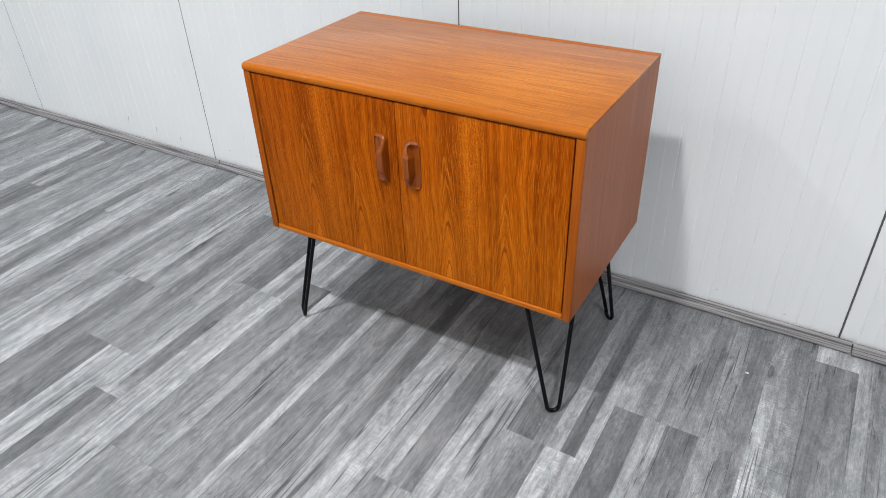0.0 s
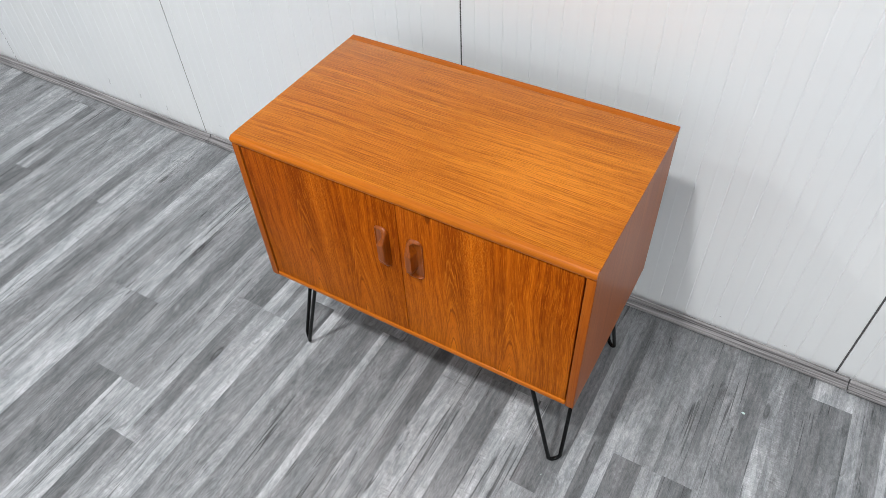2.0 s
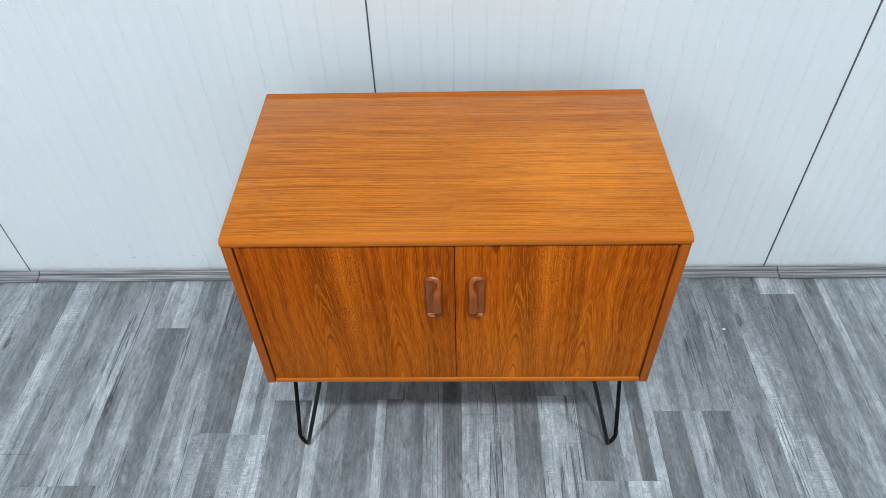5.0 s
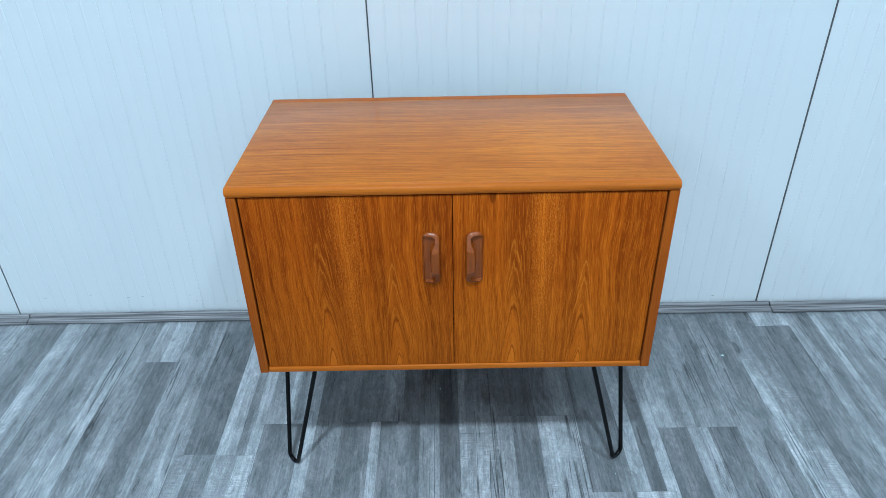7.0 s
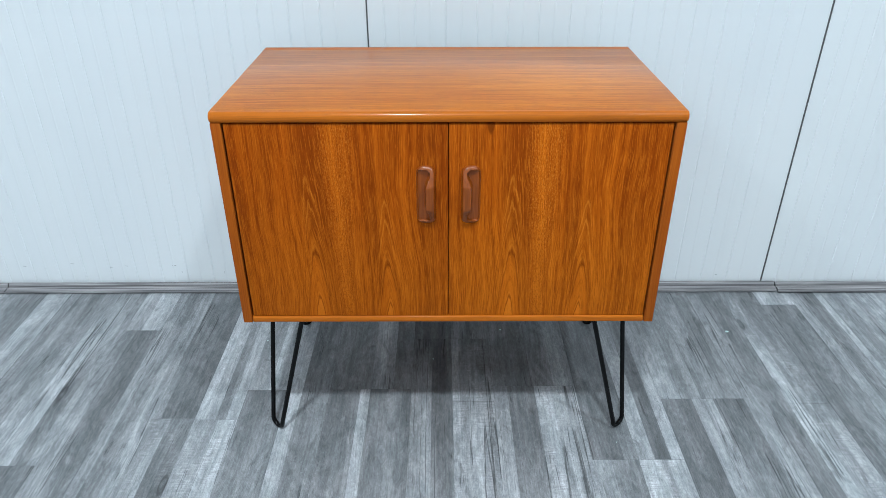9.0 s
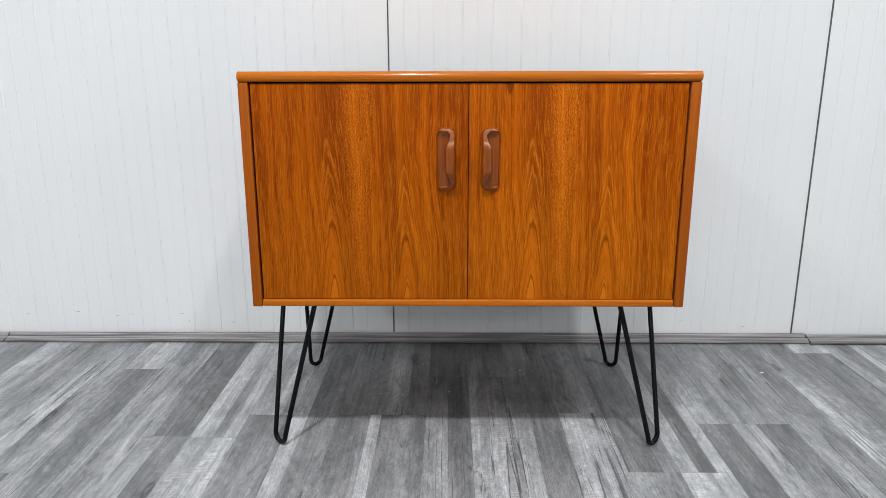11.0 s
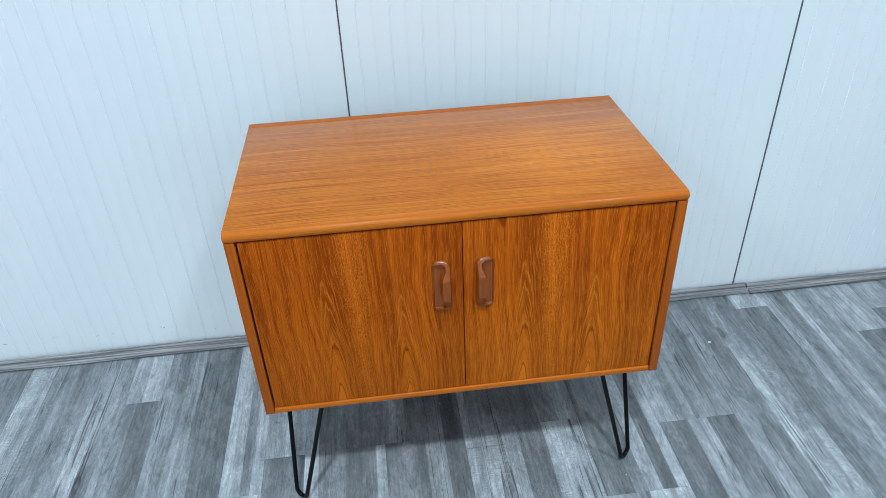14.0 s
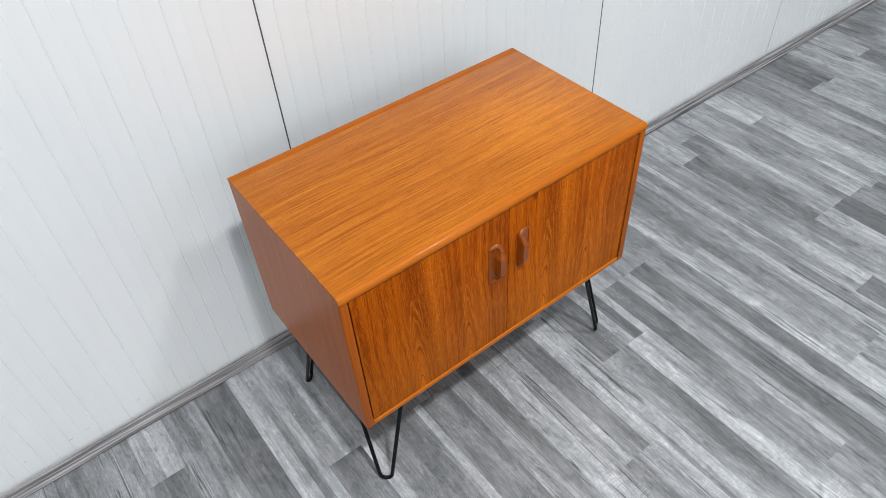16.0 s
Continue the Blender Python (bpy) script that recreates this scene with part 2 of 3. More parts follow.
def top_veneer():
    """Quarter-cut teak in long straight lines, with a paler cloud that paints the sheen of the veneer."""
    m = Mat("teak_top_veneer")
    p = m.xyz(m.place("world"))
    run = p[0]
    sway = m.noise(m.join(m.math("MULTIPLY", run, 1.6), m.math("MULTIPLY", p[1], 2.0), 0.0), 1, 2)
    across = m.math("MULTIPLY_ADD", sway, 0.045, p[1])
    wide = m.noise(m.join(m.math("MULTIPLY", across, 62), m.math("MULTIPLY", run, 0.55), 2.0), 1, 2)
    lines = m.noise(m.join(m.math("MULTIPLY", across, 420), m.math("MULTIPLY", run, 2.2), 5.0), 1, 3, 0.62)
    hair = m.noise(m.join(m.math("MULTIPLY", across, 720), m.math("MULTIPLY", run, 5.0), 7.0), 1, 2, 0.6)
    dash = m.noise(m.join(m.math("MULTIPLY", across, 1000), m.math("MULTIPLY", run, 38.0), 4.4), 1, 1, 0.6)
    slow = m.noise(m.join(m.math("MULTIPLY", run, 3.0), m.math("MULTIPLY", p[1], 11.0), 6.0), 1, 2)
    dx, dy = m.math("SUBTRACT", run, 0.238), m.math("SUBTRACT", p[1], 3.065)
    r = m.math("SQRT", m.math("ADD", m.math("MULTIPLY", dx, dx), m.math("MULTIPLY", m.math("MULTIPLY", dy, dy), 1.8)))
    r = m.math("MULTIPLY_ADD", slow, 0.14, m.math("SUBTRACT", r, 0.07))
    c = m.ramp(m.span(wide, 0.28, 0.72, 0.0, 1.0, False), (0.0, (0.375, 0.099, 0.0034)), (0.5, (0.455, 0.135, 0.0046)), (1.0, (0.540, 0.175, 0.0068)))
    c = m.mix(m.span(slow, 0.40, 0.64, 0.0, 0.22), c, (0.30, 0.068, 0.0026))
    # sheen towards the front right, painted as paler wood
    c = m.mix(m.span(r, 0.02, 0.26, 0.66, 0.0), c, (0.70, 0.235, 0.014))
    c = m.mix(m.span(lines, 0.53, 0.60, 0.0, 0.42), c, (0.215, 0.049, 0.0020))
    c = m.mix(m.span(lines, 0.46, 0.40, 0.0, 0.42), c, (0.62, 0.185, 0.009))
    c = m.mix(m.span(hair, 0.53, 0.59, 0.0, 0.46), c, (0.16, 0.032, 0.0016))
    c = m.mix(m.span(hair, 0.46, 0.40, 0.0, 0.36), c, (0.68, 0.215, 0.012))
    c = m.mix(m.span(dash, 0.60, 0.68, 0.0, 0.44), c, (0.12, 0.026, 0.0014))
    m.bump(hair, 0.08, 0.0005)
    return m.done(c, 0.38, Specular_IOR_Level=0.06, Coat_Weight=0.60, Coat_IOR=1.30, Coat_Roughness=0.14)


def side_veneer():
    m, c, p = plain_teak("teak_side_veneer", "z", 0.8, 0.37, 0.3, 0.5)
    return m.done(m.mix(0.66, c, (0.310, 0.077, 0.012)), 0.34, Specular_IOR_Level=0.15)


def lipping():
    m, c, p = plain_teak("teak_lipping", "x", 1.3, 0.71, 0.3, 0.4)
    return m.done(m.mix(0.60, c, (0.52, 0.147, 0.010)), 0.34, Specular_IOR_Level=0.10, Coat_Weight=0.10, Coat_Roughness=0.10)


def stile():
    m, c, p = plain_teak("teak_edge", "z", 1.6, 0.2, 0.2, 0.8)
    return m.done(m.mix(0.62, c, (0.33, 0.073, 0.0050)), 0.40, Specular_IOR_Level=0.12)


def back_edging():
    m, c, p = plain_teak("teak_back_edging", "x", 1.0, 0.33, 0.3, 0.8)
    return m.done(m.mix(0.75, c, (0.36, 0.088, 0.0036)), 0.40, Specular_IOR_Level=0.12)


def carved_teak():
    m = Mat("carved_teak")
    x, y, z = m.xyz(m.place("object"))
    g = m.noise(m.join(m.math("MULTIPLY", x, 260), m.math("MULTIPLY", y, 260), m.math("MULTIPLY", z, 18)), 1, 3)
    c = m.ramp(g, (0.25, (0.180, 0.037, 0.0025)), (0.75, (0.330, 0.077, 0.0046)))
    return m.done(c, 0.30, Specular_IOR_Level=0.44)


def dark_void():
    m = Mat("raw_board_inside")
    n = m.noise(m.place("world"), 60, 2)
    return m.done(m.ramp(n, (0.3, (0.014, 0.005, 0.003)), (0.7, (0.024, 0.009, 0.004))), 0.9, Specular_IOR_Level=0.05)


def black_steel():
    m = Mat("black_powder_coat")
    n = m.noise(m.place("world"), 900, 2)
    m.bump(n, 0.25, 0.0003)
    return m.done(m.ramp(n, (0.3, (0.0015, 0.0015, 0.0018)), (0.7, (0.003, 0.003, 0.0034))), 0.24, Specular_IOR_Level=0.22)


def white_panel():
    """White coated sheet, faintly mottled, with light dirt."""
    m = Mat("white_coated_sheet")
    p = m.place("world")
    x, y, z = m.xyz(p)
    soft = m.noise(m.join(m.math("MULTIPLY", x, 1.7), 0.0, m.math("MULTIPLY", z, 0.9)), 1, 3)
    wipe = m.noise(m.join(m.math("MULTIPLY", x, 22), 1.0, m.math("MULTIPLY", z, 1.2)), 1, 3)
    c = m.ramp(soft, (0.3, (0.800, 0.832, 0.863)), (0.7, (0.855, 0.878, 0.893)))
    c = m.mix(m.span(wipe, 0.55, 0.8, 0.0, 0.10), c, (0.70, 0.72, 0.74))
    grain = m.noise(p, 420, 2)
    m.bump(grain, 0.05, 0.0004)
    return m.done(c, 0.42)


BOARD, ORIGIN = 0.0985, 0.012


def printed_board():
    """Grey weathered-oak print. The board's attribute holds its shades in strips, with painted shade near the sideboard
    (r), how cracked it is (g) and how much the saw shows (b).
    """
    m = Mat("grey_oak_print")
    info = m.info()
    attr = m.t.nodes.new("ShaderNodeAttribute")
    attr.attribute_name = "print"
    tone, cracked, sawn = m.xyz(attr.outputs["Vector"])
    island = m.t.nodes.new("ShaderNodeNewGeometry").outputs["Random Per Island"]
    own = m.math("SUBTRACT", 1.0, info["Alpha"])
    rnd = m.math("FRACT", m.math("MULTIPLY_ADD", island, own, info["Random"]))
    x, y, z = m.xyz(m.place("world"))
    ox = m.math("MULTIPLY_ADD", rnd, 37.0, x)
    oy = m.math("MULTIPLY_ADD", rnd, 91.0, y)
    knots = m.voronoi(m.join(m.math("MULTIPLY", ox, 6.0), m.math("MULTIPLY", oy, 1.7), 0.0), 1)
    knot = knots["Distance"]
    warp = m.noise(m.join(m.math("MULTIPLY", ox, 10), m.math("MULTIPLY", oy, 2.6), 0.0), 1, 3)
    wx = m.math("MULTIPLY_ADD", warp, 0.024, ox)
    wx = m.math("MULTIPLY_ADD", m.span(knot, 0.0, 0.40, 1.0, 0.0), 0.022, wx)
    stripe = m.noise(m.join(m.math("MULTIPLY", wx, 30), m.math("MULTIPLY", oy, 0.9), 1.0), 1, 2)
    streak = m.noise(m.join(m.math("MULTIPLY", wx, 150), m.math("MULTIPLY", oy, 4.5), 2.0), 1, 3, 0.6)
    fibre = m.noise(m.join(m.math("MULTIPLY", wx, 700), m.math("MULTIPLY", oy, 48), 3.0), 1, 3, 0.65)
    speck = m.noise(m.join(m.math("MULTIPLY", ox, 620), m.math("MULTIPLY", oy, 260), 3.0), 1, 2, 0.6)
    cloud = m.noise(m.join(m.math("MULTIPLY", ox, 20), m.math("MULTIPLY", oy, 7.0), 4.0), 1, 4, 0.62, 1.5)
    smudge = m.noise(m.join(m.math("MULTIPLY", wx, 44), m.math("MULTIPLY", oy, 12.0), 14.0), 1, 3, 0.6, 0.8)
    saw = m.noise(m.join(m.math("MULTIPLY", ox, 34), m.math("MULTIPLY", oy, 300), 5.0), 1, 2, 0.6)
    v = m.math("MULTIPLY", tone, m.span(stripe, 0.36, 0.64, 0.82, 1.13))
    v = m.math("MULTIPLY", v, m.span(streak, 0.38, 0.62, 0.89, 1.11))
    v = m.math("MULTIPLY", v, m.span(fibre, 0.34, 0.66, 0.82, 1.18, False))
    v = m.math("MULTIPLY", v, m.span(speck, 0.34, 0.66, 0.88, 1.12, False))
    v = m.math("MULTIPLY", v, m.span(cloud, 0.28, 0.72, 0.71, 1.29, False))
    v = m.math("MULTIPLY", v, m.span(smudge, 0.58, 0.70, 1.0, 0.72))
    curl = m.noise(m.join(m.math("MULTIPLY", ox, 70), m.math("MULTIPLY", oy, 34), 24.0), 1, 3, 0.6, 2.2)
    v = m.math("MULTIPLY", v, m.span(curl, 0.32, 0.68, 0.83, 1.17, False))
    marks = m.math("MULTIPLY", m.math("MULTIPLY", m.span(cloud, 0.44, 0.60, 0.2, 1.0), sawn), m.span(saw, 0.38, 0.62, -0.17, 0.13))
    v = m.math("MULTIPLY", v, m.math("ADD", marks, 1.0))
    # long splits, and short checks beside them
    lx = m.math("MULTIPLY_ADD", warp, 0.007, ox)
    long_n = m.noise(m.join(m.math("MULTIPLY", lx, 34), m.math("MULTIPLY", oy, 0.55), 8.0), 1, 4, 0.42)
    gate = m.noise(m.join(m.math("MULTIPLY", ox, 12), m.math("MULTIPLY", oy, 3.0), 11.0), 1, 1)
    split = m.math("MULTIPLY", m.span(m.math("ABSOLUTE", m.math("SUBTRACT", long_n, 0.5)), 0.002, 0.011, 1.0, 0.0), m.span(m.math("MULTIPLY_ADD", cracked, 0.14, gate), 0.57, 0.61))
    short_n = m.noise(m.join(m.math("MULTIPLY", lx, 120), m.math("MULTIPLY", oy, 2.0), 18.0), 1, 2)
    where = m.noise(m.join(m.math("MULTIPLY", ox, 22), m.math("MULTIPLY", oy, 6.0), 21.0), 1, 1)
    check = m.math("MULTIPLY", m.span(m.math("ABSOLUTE", m.math("SUBTRACT", short_n, 0.5)), 0.002, 0.014, 1.0, 0.0), m.span(where, 0.60, 0.65))
    crack = m.math("MAXIMUM", m.math("MULTIPLY", split, 0.64), m.math("MULTIPLY", check, 0.62))
    v = m.math("MULTIPLY", v, m.math("SUBTRACT", 1.0, crack))
    rings = m.noise(m.join(m.math("MULTIPLY", knot, 40), 0.0, 0.0), 1, 1)
    eye = m.math("MULTIPLY", m.span(knot, 0.03, 0.11, 1.0, 0.0), m.span(rings, 0.3, 0.7, 0.15, 0.6))
    v = m.math("MULTIPLY", v, m.math("SUBTRACT", 1.0, eye))
    c = m.t.nodes.new("ShaderNodeCombineColor")
    m.link(m.math("MULTIPLY", v, m.span(cloud, 0.3, 0.7, 0.940, 0.980)), c.inputs[0])
    m.link(m.math("MULTIPLY", v, 1.0), c.inputs[1])
    m.link(m.math("MULTIPLY", v, m.span(streak, 0.3, 0.7, 1.065, 1.035)), c.inputs[2])
    m.bump(m.math("ADD", fibre, m.math("MULTIPLY", crack, -1.0)), 0.16, 0.0006)
    return m.done(c.outputs[0], m.span(streak, 0.2, 0.8, 0.52, 0.42), Specular_IOR_Level=0.40)


def trim_print():
    m = Mat("grey_oak_trim")
    x, y, z = m.xyz(m.place("world"))
    s = m.noise(m.join(m.math("MULTIPLY", x, 3.0), m.math("MULTIPLY", y, 190), m.math("MULTIPLY", z, 190)), 1, 3, 0.55)
    c = m.ramp(s, (0.30, (0.040, 0.039, 0.042)), (0.45, (0.175, 0.170, 0.175)), (0.68, (0.42, 0.406, 0.414)))
    m.bump(s, 0.12, 0.0006)
    return m.done(c, 0.45)


def plain(name, colour, rough):
    m = Mat(name)
    n = m.noise(m.place("world"), 14, 3)
    c = m.mix(m.span(n, 0.3, 0.7, 0.0, 0.12), colour, tuple(v * 0.8 for v in colour))
    return m.done(c, rough)


M_DOOR, M_TOP, M_SIDE, M_LIP, M_STILE = door_veneer(), top_veneer(), side_veneer(), lipping(), stile()
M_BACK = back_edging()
M_HANDLE, M_VOID, M_STEEL, M_WALL = carved_teak(), dark_void(), black_steel(), white_panel()
M_BOARD, M_TRIM = printed_board(), trim_print()
M_JOINT = plain("joint_shadow_grey", (0.10, 0.10, 0.105), 0.8)
M_ROOM = plain("white_painted_sheet", (0.62, 0.64, 0.65), 0.6)
M_CHIP = plain("white_paint_flake", (0.60, 0.75, 0.73), 0.6)
M_SEAL = plain("grey_joint_seal", (0.09, 0.09, 0.093), 0.8)
M_FAINT = plain("faint_grey_scuff", (0.60, 0.61, 0.63), 0.6)
M_SCUFF = plain("grey_scuff", (0.36, 0.37, 0.38), 0.7)


# ---------------------------------------------------------------- mesh tools
def mesh_of(name, bm, material, smooth=0.0):
    data = bpy.data.meshes.new(name)
    bmesh.ops.recalc_face_normals(bm, faces=bm.faces)
    bm.to_mesh(data)
    bm.free()
    data.materials.append(material)
    if smooth:
        data.polygons.foreach_set("use_smooth", [True] * len(data.polygons))
        data.set_sharp_from_angle(angle=radians(smooth))
    return data


def part(name, bm, material, parent, label="", at=(0, 0, 0), smooth=0.0):
    """Links a bmesh as one mesh object under a thing or a part; at is its place in the parent."""
    ob = new(name, mesh_of(name, bm, material, smooth))
    ob.parent = parent
    ob.location = at
    return tagged(ob, label)


def thing(name, at, label, category, group="", kind=""):
    ob = new(name)
    ob.empty_display_size = 0.05
    ob.location = at
    return tagged(ob, label, category, group, kind)


def box(x0, x1, y0, y1, z0, z1, bevel=0.0, segments=2):
    bm = bmesh.new()
    bmesh.ops.create_cube(bm, size=1)
    for v in bm.verts:
        v.co = Vector(((x0 + x1) / 2 + v.co.x * (x1 - x0), (y0 + y1) / 2 + v.co.y * (y1 - y0), (z0 + z1) / 2 + v.co.z * (z1 - z0)))
    if bevel:
        bmesh.ops.bevel(bm, geom=bm.edges[:], offset=bevel, segments=segments, affect="EDGES", profile=0.5)
    return bm


def extruded(profile, x0, x1):
    """A closed (y, z) outline drawn out along x."""
    bm = bmesh.new()
    ends = [[bm.verts.new((x, y, z)) for y, z in profile] for x in (x0, x1)]
    n = len(profile)
    for i in range(n):
        bm.faces.new((ends[0][i], ends[0][(i + 1) % n], ends[1][(i + 1) % n], ends[1][i]))
    bm.faces.new(ends[0])
    bm.faces.new(ends[1][::-1])
    return bm


def tube(points, radius, sides=12):
    """A round bar along points, with closed ends."""
    bm = bmesh.new()
    pts = [Vector(p) for p in points]
    rings, up = [], None
    for i, p in enumerate(pts):
        d = (pts[min(i + 1, len(pts) - 1)] - pts[max(i - 1, 0)]).normalized()
        if up is None:
            up = d.orthogonal().normalized()
        up = (up - d * up.dot(d)).normalized()
        side = d.cross(up)
        rings.append([bm.verts.new(p + radius * (math.cos(a) * up + math.sin(a) * side)) for a in (2 * math.pi * j / sides for j in range(sides))])
    for a, b in zip(rings, rings[1:]):
        for j in range(sides):
            bm.faces.new((a[j], a[(j + 1) % sides], b[(j + 1) % sides], b[j]))
    bm.faces.new(rings[0][::-1])
    bm.faces.new(rings[-1])
    return bm


# ---------------------------------------------------------------- the room
WALL_Y, ROOM_X, ROOM_Y, ROOM_Z = 3.480, 7.0, -10.0, 5.0
PITCH = 1.138
# the joints between the wall sheets; three of them a little off the pitch
SEAMS = {i: -0.196 + i * PITCH for i in range(-6, 7)} | {-1: -1.335, 0: -0.194, 1: 0.938}
GAPS = {1: 0.0024}  # half the width of a seam where it stands wider open


def panel_mesh(width):
    """One wall sheet, front face at y = 0 with shallow lines pressed into it, standing from z = 0."""
    bm = bmesh.new()
    outline = [(0.0, 0.0012), (0.001, 0.0)]
    step = 0.0757
    n = int((width - 0.03) / step)
    for i in range(n):
        g = 0.040 + i * step
        outline += [(g - 0.0024, 0.0), (g - 0.0006, 0.0014), (g + 0.0006, 0.0014), (g + 0.0024, 0.0)]
        r = g + step / 2
        if r < width - 0.02:
            outline += [(r - 0.0030, 0.0), (r - 0.0009, -0.0006), (r + 0.0009, -0.0006), (r + 0.0030, 0.0)]
    outline += [(width - 0.001, 0.0), (width, 0.0012), (width, 0.05), (0.0, 0.05)]
    ends = [[bm.verts.new((x, y, z)) for x, y in outline] for z in (0.0, ROOM_Z)]
    k = len(outline)
    for i in range(k):
        bm.faces.new((ends[0][i], ends[0][(i + 1) % k], ends[1][(i + 1) % k], ends[1][i]))
    bm.faces.new(ends[0])
    bm.faces.new(ends[1][::-1])
    return bm


wall = new("wall_north", mesh_of("wall_north", box(-ROOM_X, ROOM_X, WALL_Y + 0.05, WALL_Y + 0.15, 0, ROOM_Z), M_JOINT))
tagged(wall, "white coated wall panels with fine pressed lines", "wall", kind="structure")
for i in range(-6, 6):
    x0, x1 = SEAMS[i] + GAPS.get(i, 0.0018), SEAMS[i + 1] - GAPS.get(i + 1, 0.0018)
    if -ROOM_X < x0 and x1 < ROOM_X:
        ob = new("wall_panel", mesh_of("wall_panel", panel_mesh(x1 - x0), M_WALL))
        ob.parent, ob.location = wall, (x0, WALL_Y, 0)
for i in range(-5, 6):
    half = GAPS.get(i, 0.0018) - 0.0001
    ob = new("joint_seal", mesh_of("joint_seal", box(-half, half, 0.0012, 0.05, 0.0, ROOM_Z), M_SEAL))
    ob.parent, ob.location = wall, (SEAMS[i], WALL_Y, 0)
# small scuffs low on the sheets
for x, z, w, h, lean in ((-1.240, 0.070, 0.010, 0.0014, 8), (-1.180, 0.062, 0.006, 0.0012, -10), (-1.100, 0.078, 0.014, 0.0013, 4), (-0.985, 0.066, 0.010, 0.0012, -6), (-0.940, 0.070, 0.007, 0.0011, 12),
                         (-0.800, 0.072, 0.012, 0.0013, 3), (-0.780, 0.050, 0.005, 0.0012, 70), (-0.655, 0.047, 0.006, 0.0011, 75), (-1.52, 0.060, 0.004, 0.024, 8), (-1.66, 0.075, 0.004, 0.022, 10), (-1.83, 0.09, 0.004, 0.028, 12),
                         (0.62, 0.055, 0.008, 0.0010, 5), (0.80, 0.036, 0.007, 0.0010, -4)):
    ob = part("scuff_mark", box(-w / 2, w / 2, -0.0003, 0.0003, -h / 2, h / 2, 0.0002, 1), M_SCUFF if h < 0.01 else M_FAINT, wall, at=(x, WALL_Y, z))
    ob.rotation_euler = (0, radians(lean), 0)

for name, b in (("wall_west", (-ROOM_X - 0.1, -ROOM_X, ROOM_Y, WALL_Y, 0, ROOM_Z)), ("wall_east", (ROOM_X, ROOM_X + 0.1, ROOM_Y, WALL_Y, 0, ROOM_Z)),
                ("wall_south", (-ROOM_X, ROOM_X, ROOM_Y - 0.1, ROOM_Y, 0, ROOM_Z))):
    tagged(new(name, mesh_of(name, box(*b), M_ROOM)), "plain white sheet wall", "wall", kind="structure")
tagged(new("ceiling", mesh_of("ceiling", box(-ROOM_X, ROOM_X, ROOM_Y, WALL_Y + 0.1, ROOM_Z + 0.002, ROOM_Z + 0.1), M_ROOM)), "plain white ceiling", "ceiling", kind="structure")

# skirting strip: a low scotia moulding in lengths
TRIM = [(-0.0085, 0.0015), (-0.0400, 0.0015), (-0.0415, 0.0030), (-0.0415, 0.0062), (-0.0400, 0.0082), (-0.0365, 0.0094), (-0.0240, 0.0112), (-0.0226, 0.0076), (-0.0200, 0.0076), (-0.0190, 0.0116),
        (-0.0172, 0.0150), (-0.0148, 0.0184), (-0.0125, 0.0200), (-0.0100, 0.0202), (-0.0085, 0.0185)]
base = new("baseboard", mesh_of("baseboard", extruded([(0, 0), (-0.003, 0), (-0.003, 0.004), (0, 0.004)], -ROOM_X, ROOM_X), M_JOINT))
base.location = (0, WALL_Y, 0)
tagged(base, "low grey wood-print moulding along the wall foot", "skirting", kind="structure")
for a, b, out in ((-4.9, -2.60, 0.0), (-2.597, -1.296, 0.0025), (-1.293, 0.970, 0.0), (0.973, 3.25, 0.005), (3.253, 5.6, 0.0)):
    part("trim_length", extruded([(y - 0.0005 - (out if y < -0.009 else 0), z - (0.002 if a > 0.9 and z > 0.016 else 0)) for y, z in TRIM], a, b), M_TRIM, base, smooth=50)


# ---------------------------------------------------------------- the sideboard
W, FRONT, BACK, FOOT, TOP = 0.4105, 2.864, 3.322, 0.3055, 0.7422
LIP, DEEP = 0.0182, 0.0140
sideboard = thing("sideboard", (0, 3.09, 0), "two-door teak sideboard on black steel hairpin legs", "sideboard")
Y0, Y1 = FRONT - 3.09, BACK - 3.09


def front_lip():
    """The solid edging along the front of the top, rounded above."""
    pr = [(Y0 + DEEP, TOP - LIP), (Y0 + DEEP, TOP)]
    r = 0.0105
    for i in range(11):
        a = math.pi / 2 * i / 10
        pr.append((Y0 + r - r * math.sin(a), TOP - r + r * math.cos(a)))
    pr += [(Y0 + 0.0004, TOP - LIP + 0.0030), (Y0 + 0.0022, TOP - LIP + 0.0006), (Y0 + 0.0045, TOP - LIP)]
    bm = extruded(pr, -W, W)
    ends = [e for e in bm.edges if abs(abs(e.verts[0].co.x) - W) < 1e-5 and abs(abs(e.verts[1].co.x) - W) < 1e-5 and min(v.co.y for v in e.verts) < Y0 + DEEP - 1e-4]
    bmesh.ops.bevel(bm, geom=ends, offset=0.0016, segments=2, affect="EDGES")
    return bm


